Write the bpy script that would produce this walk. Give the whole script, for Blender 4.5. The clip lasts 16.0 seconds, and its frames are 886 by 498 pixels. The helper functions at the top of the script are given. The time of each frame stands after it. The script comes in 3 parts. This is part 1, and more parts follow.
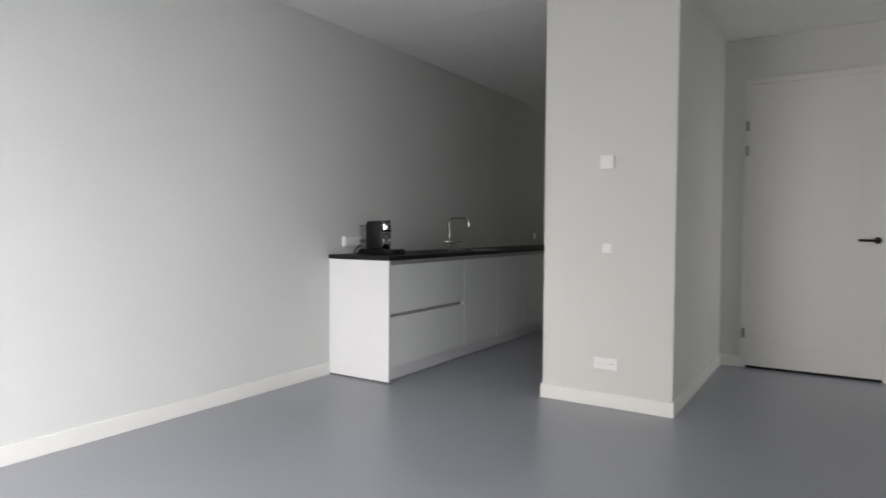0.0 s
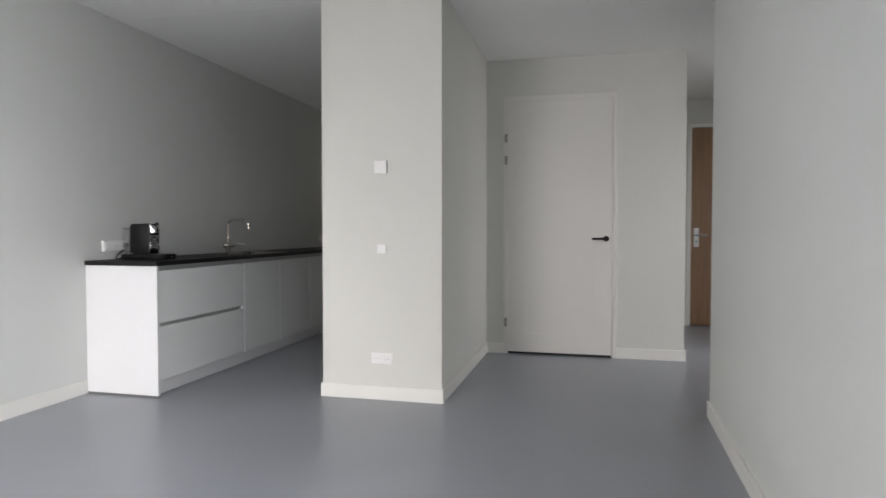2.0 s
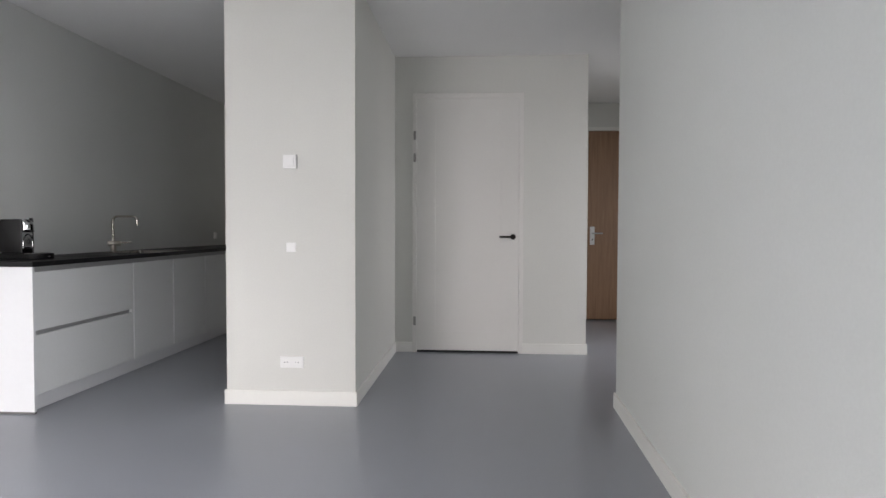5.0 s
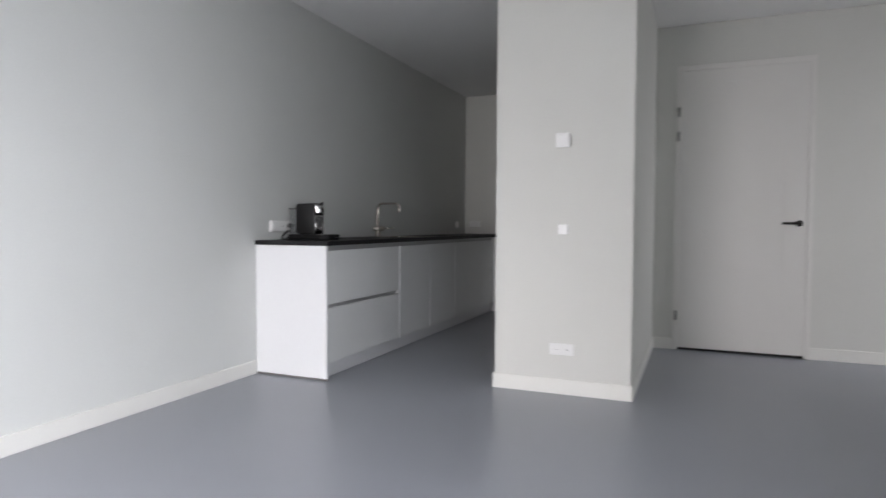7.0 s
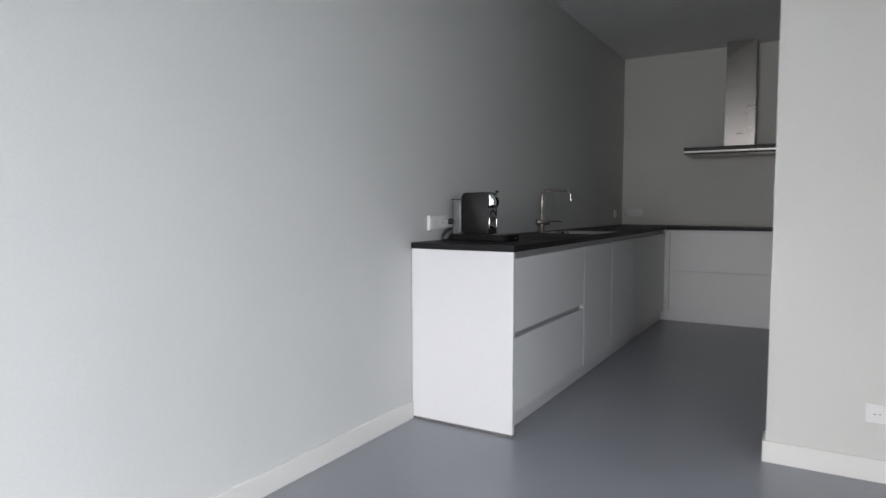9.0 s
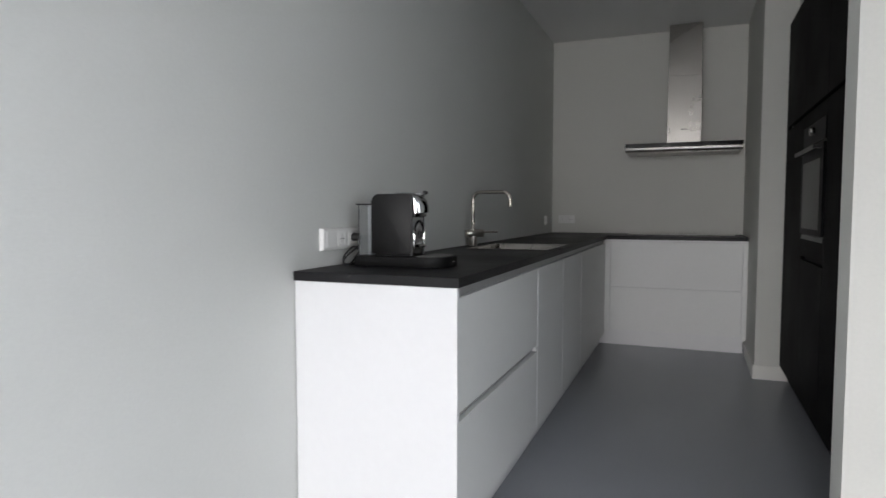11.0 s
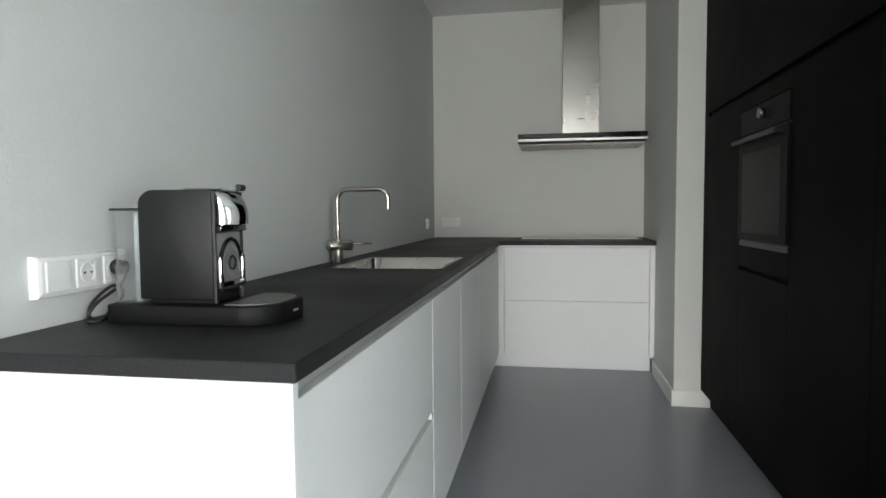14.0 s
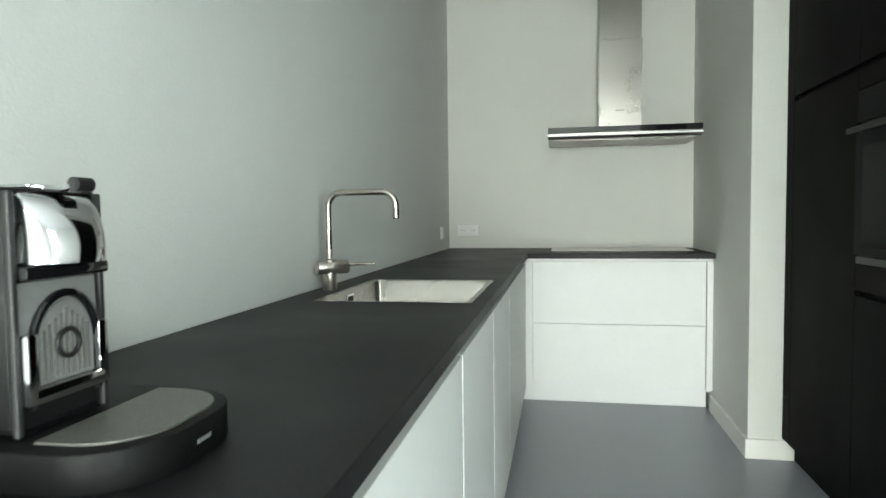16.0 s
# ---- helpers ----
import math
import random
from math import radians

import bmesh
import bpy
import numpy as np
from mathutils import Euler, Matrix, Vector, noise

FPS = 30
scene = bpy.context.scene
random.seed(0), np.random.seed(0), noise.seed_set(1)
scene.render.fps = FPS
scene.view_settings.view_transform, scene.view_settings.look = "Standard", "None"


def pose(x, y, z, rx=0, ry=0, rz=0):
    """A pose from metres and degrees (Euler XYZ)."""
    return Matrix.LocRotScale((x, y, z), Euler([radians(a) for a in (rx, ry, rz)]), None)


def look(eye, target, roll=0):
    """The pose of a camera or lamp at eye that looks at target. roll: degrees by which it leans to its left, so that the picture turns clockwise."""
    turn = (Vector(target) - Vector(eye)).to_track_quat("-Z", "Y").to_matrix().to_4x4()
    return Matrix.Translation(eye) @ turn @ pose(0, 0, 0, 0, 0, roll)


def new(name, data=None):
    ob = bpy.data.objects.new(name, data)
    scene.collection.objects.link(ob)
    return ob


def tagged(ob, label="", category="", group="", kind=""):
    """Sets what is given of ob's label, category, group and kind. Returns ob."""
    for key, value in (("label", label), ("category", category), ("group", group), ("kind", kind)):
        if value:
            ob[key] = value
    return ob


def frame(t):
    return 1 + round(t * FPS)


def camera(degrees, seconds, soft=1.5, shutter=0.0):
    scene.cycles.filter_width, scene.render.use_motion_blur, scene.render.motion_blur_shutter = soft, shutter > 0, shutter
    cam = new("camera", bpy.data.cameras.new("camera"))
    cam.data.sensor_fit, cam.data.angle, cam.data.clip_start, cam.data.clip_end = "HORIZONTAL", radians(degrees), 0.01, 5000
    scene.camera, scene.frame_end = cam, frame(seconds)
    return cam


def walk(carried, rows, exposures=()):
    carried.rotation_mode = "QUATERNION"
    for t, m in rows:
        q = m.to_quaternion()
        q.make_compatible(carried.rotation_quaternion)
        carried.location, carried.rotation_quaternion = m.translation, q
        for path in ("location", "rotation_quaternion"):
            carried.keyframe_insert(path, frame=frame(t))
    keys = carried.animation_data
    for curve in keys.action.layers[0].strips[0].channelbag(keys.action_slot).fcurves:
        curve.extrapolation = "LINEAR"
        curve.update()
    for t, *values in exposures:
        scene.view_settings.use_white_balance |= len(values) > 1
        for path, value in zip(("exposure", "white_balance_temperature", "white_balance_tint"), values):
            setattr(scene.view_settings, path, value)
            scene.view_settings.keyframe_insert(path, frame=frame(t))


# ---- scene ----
cam = camera(71.3, 16.0, soft=1.5, shutter=0.5)

PATH = [
    (0, (3.323, -3.611, 1.148), (2.252, -1.923, 1.081), 0.4),
    (0.5, (3.372, -3.625, 1.153), (2.471, -1.84, 1.09), 0.2),
    (1, (3.415, -3.645, 1.161), (2.656, -1.795, 1.098), 0.1),
    (1.5, (3.445, -3.654, 1.154), (2.844, -1.748, 1.094), 0.1),
    (2, (3.466, -3.666, 1.15), (3.0, -1.722, 1.091), 0.0),
    (2.5, (3.475, -3.662, 1.155), (3.136, -1.692, 1.093), -0.0),
    (3, (3.473, -3.656, 1.147), (3.232, -1.671, 1.087), -0.0),
    (3.2, (3.47, -3.652, 1.147), (3.26, -1.664, 1.086), -0.1),
    (5.3, (3.272, -3.598, 1.149), (3.143, -1.604, 1.084), 0.2),
    (5.5, (3.234, -3.588, 1.144), (3.076, -1.595, 1.079), 0.1),
    (6, (3.167, -3.587, 1.132), (2.877, -1.609, 1.068), 0.1),
    (6.5, (3.055, -3.588, 1.086), (2.525, -1.66, 1.025), 0.2),
    (7, (2.87, -3.516, 1.052), (2.104, -1.67, 0.974), 0.3),
    (7.5, (2.548, -3.388, 1.106), (1.646, -1.606, 0.997), 0.7),
    (8, (2.269, -3.168, 1.086), (1.292, -1.427, 0.966), 0.6),
    (8.5, (2.043, -2.953, 1.131), (1.024, -1.237, 0.998), 0.0),
    (8.7, (1.940, -2.864, 1.118), (0.915, -1.152, 0.986), 0.0),
    (10.8, (1.268, -1.841, 1.125), (0.475, -0.01, 1.0), -0.0),
    (11, (1.228, -1.76, 1.138), (0.489, 0.095, 1.017), -0.0),
    (11.5, (1.164, -1.626, 1.145), (0.589, 0.287, 1.034), -0.2),
    (12, (1.16, -1.579, 1.139), (0.695, 0.363, 1.034), -0.2),
    (12.5, (1.187, -1.508, 1.138), (0.801, 0.452, 1.034), -0.4),
    (13, (1.162, -1.342, 1.123), (0.803, 0.622, 1.013), -0.4),
    (13.5, (1.06, -1.092, 1.139), (0.71, 0.874, 1.018), -0.4),
    (14, (0.956, -0.863, 1.156), (0.609, 1.103, 1.033), -0.5),
    (14.5, (0.915, -0.655, 1.159), (0.562, 1.309, 1.036), -0.6),
    (15, (0.873, -0.48, 1.163), (0.515, 1.484, 1.045), -0.7),
    (15.5, (0.837, -0.362, 1.165), (0.468, 1.6, 1.054), -0.7),
    (16, (0.784, -0.223, 1.172), (0.412, 1.739, 1.065), -0.7),
]
walk(cam, [(t, look(eye, target, roll)) for t, eye, target, roll in PATH],
     exposures=[(0, -0.31, 6650, 13), (3, 0.0, 6620, 13), (5.5, 0.0, 6540, 15), (8.5, -0.34, 6340, 14), (11, -0.02, 6440, 12), (12, 0.24, 6440, 11), (13.5, 0.58, 6450, 8), (14.5, 1.30, 6480, 3), (16, 1.76, 6450, -4)])

# ---- world and light ----
world = bpy.data.worlds.new("world")
scene.world = world
world.use_nodes = True
wn = world.node_tree.nodes
sky = wn.new("ShaderNodeTexSky")
sky.sky_type = "NISHITA"
sky.sun_disc = False
sky.sun_elevation = radians(40)
sky.sun_rotation = radians(0)
world.node_tree.links.new(sky.outputs[0], wn["Background"].inputs[0])
wn["Background"].inputs[1].default_value = 0.10

sun_data = bpy.data.lights.new("sun", "SUN")
sun_data.energy = 0.8
sun_data.angle = radians(12)
sun_data.color = (1.0, 0.96, 0.9)
sun = new("sun", sun_data)
sun.matrix_world = look((0, 30, 25), (0, 0, 0))


def window_lamp(at, towards, w, h, watts, colour):
    d = bpy.data.lights.new("window_light", "AREA")
    d.shape = "RECTANGLE"
    d.size, d.size_y = w, h
    d.energy = watts
    d.color = colour
    d.spread = radians(125)
    o = new("window_light", d)
    o.matrix_world = look(at, towards)
    return o


window_lamp((0.98, -5.43, 1.28), (0.98, -2.4, -0.85), 1.5, 2.2, 84, (1.0, 0.968, 0.948))
# Added at the assumed side window to brighten the west wall.
window_lamp((4.08, -4.02, 1.28), (0.0, -3.2, -1.9), 1.4, 2.2, 92, (0.93, 0.968, 1.0))
# Fill lamp for the hall at an assumed, unseen window, aimed obliquely.
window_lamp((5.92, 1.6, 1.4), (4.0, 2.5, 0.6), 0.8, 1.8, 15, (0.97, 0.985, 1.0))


# ---- materials ----
def material(name, color, rough=0.5, metal=0.0, grain=0.04, grain_scale=120.0, stain=0.03, stain_scale=2.0,
             bump=0.05, bump_scale=250.0, rough_var=0.06, stretch=(1, 1, 1), coat=0.0, spec=0.5):
    """Principled surface with a fine grain, a broad stain and a fine relief, all in metres."""
    m = bpy.data.materials.new(name)
    m.use_nodes = True
    t = m.node_tree
    n, l = t.nodes, t.links
    b = n["Principled BSDF"]
    co = n.new("ShaderNodeTexCoord")
    mp = n.new("ShaderNodeMapping")
    mp.inputs["Scale"].default_value = stretch
    l.new(co.outputs["Object"], mp.inputs[0])
    fine = n.new("ShaderNodeTexNoise")
    fine.inputs["Scale"].default_value = grain_scale
    fine.inputs["Detail"].default_value = 3
    l.new(mp.outputs[0], fine.inputs["Vector"])
    broad = n.new("ShaderNodeTexNoise")
    broad.inputs["Scale"].default_value = stain_scale
    broad.inputs["Detail"].default_value = 5
    l.new(co.outputs["Object"], broad.inputs["Vector"])

    def spread(src, amount):
        r = n.new("ShaderNodeMapRange")
        r.inputs["From Min"].default_value, r.inputs["From Max"].default_value = 0.25, 0.75
        r.inputs["To Min"].default_value, r.inputs["To Max"].default_value = 1 - amount, 1 + amount
        l.new(src, r.inputs[0])
        return r.outputs[0]

    mul = n.new("ShaderNodeMath")
    mul.operation = "MULTIPLY"
    l.new(spread(fine.outputs[0], grain), mul.inputs[0])
    l.new(spread(broad.outputs[0], stain), mul.inputs[1])
    mix = n.new("ShaderNodeVectorMath")
    mix.operation = "SCALE"
    mix.inputs[0].default_value = color
    l.new(mul.outputs[0], mix.inputs["Scale"])
    l.new(mix.outputs[0], b.inputs["Base Color"])
    rr = n.new("ShaderNodeMapRange")
    rr.inputs["From Min"].default_value, rr.inputs["From Max"].default_value = 0.3, 0.7
    rr.inputs["To Min"].default_value, rr.inputs["To Max"].default_value = max(0.02, rough - rough_var), min(1, rough + rough_var)
    l.new(broad.outputs[0], rr.inputs[0])
    l.new(rr.outputs[0], b.inputs["Roughness"])
    b.inputs["Metallic"].default_value = metal
    b.inputs["Coat Weight"].default_value = coat
    b.inputs["Specular IOR Level"].default_value = spec
    if bump:
        bn = n.new("ShaderNodeTexNoise")
        bn.inputs["Scale"].default_value = bump_scale
        bn.inputs["Detail"].default_value = 4
        l.new(mp.outputs[0], bn.inputs["Vector"])
        bp = n.new("ShaderNodeBump")
        bp.inputs["Strength"].default_value = bump
        bp.inputs["Distance"].default_value = 0.002
        l.new(bn.outputs[0], bp.inputs["Height"])
        l.new(bp.outputs[0], b.inputs["Normal"])
    return m


def glass_material(name, color=(1, 1, 1), rough=0.0):
    m = bpy.data.materials.new(name)
    m.use_nodes = True
    b = m.node_tree.nodes["Principled BSDF"]
    b.inputs["Base Color"].default_value = (*color, 1)
    b.inputs["Transmission Weight"].default_value = 1
    b.inputs["Roughness"].default_value = rough
    b.inputs["IOR"].default_value = 1.45
    return m


def glow_material(name, color, strength):
    m = bpy.data.materials.new(name)
    m.use_nodes = True
    b = m.node_tree.nodes["Principled BSDF"]
    b.inputs["Base Color"].default_value = (0, 0, 0, 1)
    b.inputs["Emission Color"].default_value = (*color, 1)
    b.inputs["Emission Strength"].default_value = strength
    return m


def wood_material(name, dark, light, rough=0.45):
    m = bpy.data.materials.new(name)
    m.use_nodes = True
    t = m.node_tree
    n, l = t.nodes, t.links
    b = n["Principled BSDF"]
    co = n.new("ShaderNodeTexCoord")
    mp = n.new("ShaderNodeMapping")
    mp.inputs["Scale"].default_value = (22, 22, 1.1)
    l.new(co.outputs["Object"], mp.inputs[0])
    a = n.new("ShaderNodeTexNoise")
    a.inputs["Scale"].default_value = 1.6
    a.inputs["Detail"].default_value = 7
    a.inputs["Distortion"].default_value = 0.7
    l.new(mp.outputs[0], a.inputs["Vector"])
    f = n.new("ShaderNodeTexNoise")
    f.inputs["Scale"].default_value = 14
    f.inputs["Detail"].default_value = 3
    l.new(mp.outputs[0], f.inputs["Vector"])
    mx = n.new("ShaderNodeMath")
    mx.operation = "MULTIPLY_ADD"
    mx.inputs[1].default_value = 0.35
    l.new(f.outputs[0], mx.inputs[0])
    l.new(a.outputs[0], mx.inputs[2])
    ramp = n.new("ShaderNodeValToRGB")
    ramp.color_ramp.elements[0].position, ramp.color_ramp.elements[1].position = 0.45, 0.9
    ramp.color_ramp.elements[0].color = (*dark, 1)
    ramp.color_ramp.elements[1].color = (*light, 1)
    l.new(mx.outputs[0], ramp.inputs[0])
    l.new(ramp.outputs[0], b.inputs["Base Color"])
    b.inputs["Roughness"].default_value = rough
    bp = n.new("ShaderNodeBump")
    bp.inputs["Strength"].default_value = 0.08
    bp.inputs["Distance"].default_value = 0.001
    l.new(mx.outputs[0], bp.inputs["Height"])
    l.new(bp.outputs[0], b.inputs["Normal"])
    return m


def milky_material(name, colour, rough):
    """Thin clear plastic, slightly cloudy."""
    mat = bpy.data.materials.new(name)
    mat.use_nodes = True
    b = mat.node_tree.nodes["Principled BSDF"]
    b.inputs["Base Color"].default_value = (*colour, 1)
    b.inputs["Roughness"].default_value = rough
    b.inputs["Transmission Weight"].default_value = 0.96
    b.inputs["IOR"].default_value = 1.12
    return mat


M_WALL = material("warm_grey_wall_paint", (0.678, 0.678, 0.640), 0.85, grain=0.02, grain_scale=90, stain=0.025, stain_scale=1.3, bump=0.3, bump_scale=140)
# Slightly cooler, greener tone than M_WALL, for the west and east walls.
M_SIDE = material("grey_green_side_wall", (0.665, 0.678, 0.655), 0.85, grain=0.02, grain_scale=90, stain=0.025, stain_scale=1.3, bump=0.3, bump_scale=140)
M_CEIL = material("ceiling_paint", (0.83, 0.83, 0.82), 0.9, grain=0.02, grain_scale=60, stain=0.025, stain_scale=1.2, bump=0.35, bump_scale=90)
M_FLOOR = material("poured_floor", (0.290, 0.305, 0.336), 0.32, grain=0.15, grain_scale=190, stain=0.05, stain_scale=1.1, bump=0.10, bump_scale=60, rough_var=0.05)
M_BASE = material("baseboard_paint", (0.79, 0.785, 0.745), 0.45, grain=0.01, stain=0.02, bump=0.04)
M_DOOR = material("door_paint", (0.75, 0.737, 0.705), 0.38, grain=0.01, grain_scale=60, stain=0.015, bump=0.08, bump_scale=60)
M_FRONT = material("pale_grey_laminate", (0.80, 0.81, 0.80), 0.48, grain=0.01, grain_scale=40, stain=0.012, bump=0.03, bump_scale=300)
M_WHITE = material("white_laminate", (0.80, 0.806, 0.812), 0.36, grain=0.01, grain_scale=40, stain=0.012, bump=0.03, bump_scale=300)
M_TOP = material("anthracite_worktop", (0.0110, 0.0106, 0.0120), 0.5, grain=0.85, grain_scale=300, stain=0.06, stain_scale=3, bump=0.15, bump_scale=500, spec=0.27)
M_DARK = material("black_brown_laminate", (0.0028, 0.0023, 0.0026), 0.64, grain=0.10, grain_scale=30, stain=0.08, stain_scale=2, bump=0.08, bump_scale=60, stretch=(4, 4, 0.25), spec=0.07)
M_STEEL = material("brushed_steel", (0.285, 0.275, 0.26), 0.29, 1.0, grain=0.05, grain_scale=60, stain=0.03, bump=0.06, bump_scale=120, stretch=(0.3, 0.3, 14))
M_STEELH = material("brushed_steel_sink", (0.42, 0.40, 0.375), 0.27, 1.0, grain=0.05, grain_scale=60, stain=0.04, bump=0.05, bump_scale=120, stretch=(14, 0.4, 0.4))
M_NICKEL = material("brushed_nickel", (0.56, 0.52, 0.47), 0.26, 1.0, grain=0.03, stain=0.03, bump=0.03, bump_scale=200)
M_CHROME = material("chrome", (0.52, 0.52, 0.53), 0.10, 1.0, grain=0.01, stain=0.02, bump=0, rough_var=0.02)
M_BLACK = material("black_plastic", (0.012, 0.012, 0.013), 0.45, grain=0.06, stain=0.06, bump=0.10, bump_scale=500)
M_FOOT = material("matt_black_foot", (0.0040, 0.0040, 0.0044), 0.55, grain=0.10, grain_scale=300, stain=0.06, bump=0.12, bump_scale=500, spec=0.2)
M_GLOSS = material("black_gloss", (0.006, 0.006, 0.007), 0.08, grain=0.02, stain=0.05, bump=0, rough_var=0.02, coat=0.3)
M_GRAPH = material("graphite_plastic", (0.0068, 0.0066, 0.0070), 0.46, grain=0.10, grain_scale=400, stain=0.05, bump=0.12, bump_scale=600, spec=0.35)
M_STEELD = material("dark_steel", (0.045, 0.045, 0.045), 0.32, 1.0, grain=0.04, stain=0.04, bump=0.03)
M_OVEN = material("oven_black_glass", (0.006, 0.006, 0.007), 0.4, grain=0.02, stain=0.05, bump=0, rough_var=0.03, spec=0.04)
M_OVENW = material("oven_window_glass", (0.0035, 0.0042, 0.0048), 0.18, grain=0.02, stain=0.05, bump=0, rough_var=0.03, spec=0.05)
M_HOB = material("hob_glass", (0.010, 0.010, 0.011), 0.06, grain=0.02, stain=0.05, bump=0, rough_var=0.02, coat=0.5)
M_PLASTIC = material("white_plastic", (0.83, 0.83, 0.815), 0.32, grain=0.005, stain=0.01, bump=0.0)
M_GREY = material("grey_strip", (0.16, 0.155, 0.15), 0.6, bump=0.03)
# Near-black that puts the shade inside holes and gaps into the colour.
M_HOLE = material("hole_shade", (0.02, 0.02, 0.02), 0.7, bump=0)
M_ALU = material("aluminium", (0.50, 0.50, 0.50), 0.48, 1.0, grain=0.03, stain=0.03, bump=0.03)
M_GRID = material("dark_metal_grid", (0.17, 0.165, 0.155), 0.5, 0.6, grain=0.3, grain_scale=500, stain=0.05, bump=0.2, bump_scale=500)
M_TRAY = material("satin_metal_grid", (0.34, 0.345, 0.335), 0.42, 0.45, grain=0.05, stain=0.05, bump=0.1, bump_scale=300)
M_HINGE = material("grey_hinge_metal", (0.30, 0.295, 0.28), 0.45, 0.6, bump=0.02)
M_RAIL = material("grey_rail", (0.42, 0.42, 0.42), 0.45, 0.2, bump=0.02)
M_HANDLE = material("black_bronze", (0.022, 0.019, 0.017), 0.38, 0.6, grain=0.05, stain=0.06, bump=0.04)
M_WOOD = wood_material("oak_veneer", (0.245, 0.135, 0.072), (0.335, 0.192, 0.106))
M_GLASS = glass_material("window_glass")
M_TANK = milky_material("clear_plastic", (0.93, 0.945, 0.95), 0.06)
M_STRIP = material("pale_strip_plastic", (0.48, 0.50, 0.51), 0.4, grain=0.01, stain=0.05, bump=0.02)
M_RIM = material("graphite_edge", (0.022, 0.022, 0.023), 0.5, 0.0, grain=0.05, stain=0.05, bump=0.04)
M_FRAME = material("window_frame_paint", (0.35, 0.36, 0.37), 0.4, bump=0.03)
M_GROUND = material("outdoor_paving", (0.22, 0.21, 0.20), 0.9, grain=0.15, grain_scale=30, stain=0.15, stain_scale=0.5, bump=0.3, bump_scale=20)
M_DISPLAY = glow_material("oven_display", (0.05, 0.10, 1.0), 0.35)


# ---- mesh helpers ----
def box_bm(x0, y0, z0, x1, y1, z1, bevel=0.0, seg=2):
    bm = bmesh.new()
    bmesh.ops.create_cube(bm, size=1)
    for v in bm.verts:
        v.co = Vector((x0 if v.co.x < 0 else x1, y0 if v.co.y < 0 else y1, z0 if v.co.z < 0 else z1))
    if bevel:
        bmesh.ops.bevel(bm, geom=list(bm.edges), offset=bevel, segments=seg, profile=0.5, affect="EDGES")
    return bm


def join_bm(*parts):
    out = bmesh.new()
    for p in parts:
        me = bpy.data.meshes.new("tmp")
        p.to_mesh(me)
        p.free()
        out.from_mesh(me)
        bpy.data.meshes.remove(me)
    return out


def cyl_bm(r, h, seg=32, r2=None, at=(0, 0, 0), rot=None, bevel=0.0):
    """A rod along z from 0 to h, turned by rot and set at at."""
    bm = bmesh.new()
    bmesh.ops.create_cone(bm, cap_ends=True, segments=seg, radius1=r, radius2=r if r2 is None else r2, depth=h)
    bmesh.ops.translate(bm, verts=bm.verts, vec=(0, 0, h / 2))
    if bevel:
        edges = [e for e in bm.edges if len(e.link_faces) == 2 and any(len(f.verts) > 4 for f in e.link_faces)]
        bmesh.ops.bevel(bm, geom=edges, offset=bevel, segments=2, profile=0.5, affect="EDGES")
    m = Matrix.Translation(at) @ (Euler([radians(a) for a in rot]).to_matrix().to_4x4() if rot else Matrix.Identity(4))
    bmesh.ops.transform(bm, matrix=m, verts=bm.verts)
    return bm


def prism_bm(points, z0, z1, bevel=0.0):
    """A plan outline raised from z0 to z1."""
    bm = bmesh.new()
    f = bm.faces.new([bm.verts.new((x, y, z0)) for x, y in points])
    up = bmesh.ops.extrude_face_region(bm, geom=[f])
    bmesh.ops.translate(bm, verts=[g for g in up["geom"] if isinstance(g, bmesh.types.BMVert)], vec=(0, 0, z1 - z0))
    bmesh.ops.recalc_face_normals(bm, faces=bm.faces)
    if bevel:
        bmesh.ops.bevel(bm, geom=list(bm.edges), offset=bevel, segments=2, profile=0.5, affect="EDGES")
    return bm


def grid_bm(us, vs, skip, w0, w1, axes="xyz", bevel=0.0):
    """A slab cut into cells by us and vs, with the cells in skip left out as openings; axes name where u, v, w go."""
    bm = bmesh.new()
    idx = ["xyz".index(a) for a in axes]

    def vert(u, v):
        c = [0, 0, 0]
        c[idx[0]], c[idx[1]], c[idx[2]] = u, v, w0
        return bm.verts.new(c)

    vv = {(i, j): vert(u, v) for i, u in enumerate(us) for j, v in enumerate(vs)}
    for i in range(len(us) - 1):
        for j in range(len(vs) - 1):
            if (i, j) not in skip:
                bm.faces.new((vv[i, j], vv[i + 1, j], vv[i + 1, j + 1], vv[i, j + 1]))
    bmesh.ops.delete(bm, geom=[v for v in bm.verts if not v.link_faces], context="VERTS")
    up = bmesh.ops.extrude_face_region(bm, geom=list(bm.faces))
    vec = [0, 0, 0]
    vec[idx[2]] = w1 - w0
    bmesh.ops.translate(bm, verts=[g for g in up["geom"] if isinstance(g, bmesh.types.BMVert)], vec=vec)
    bmesh.ops.recalc_face_normals(bm, faces=bm.faces)
    if bevel:
        sharp = [e for e in bm.edges if len(e.link_faces) == 2 and e.calc_face_angle() > 1]
        bmesh.ops.bevel(bm, geom=sharp, offset=bevel, segments=2, profile=0.5, affect="EDGES")
    return bm


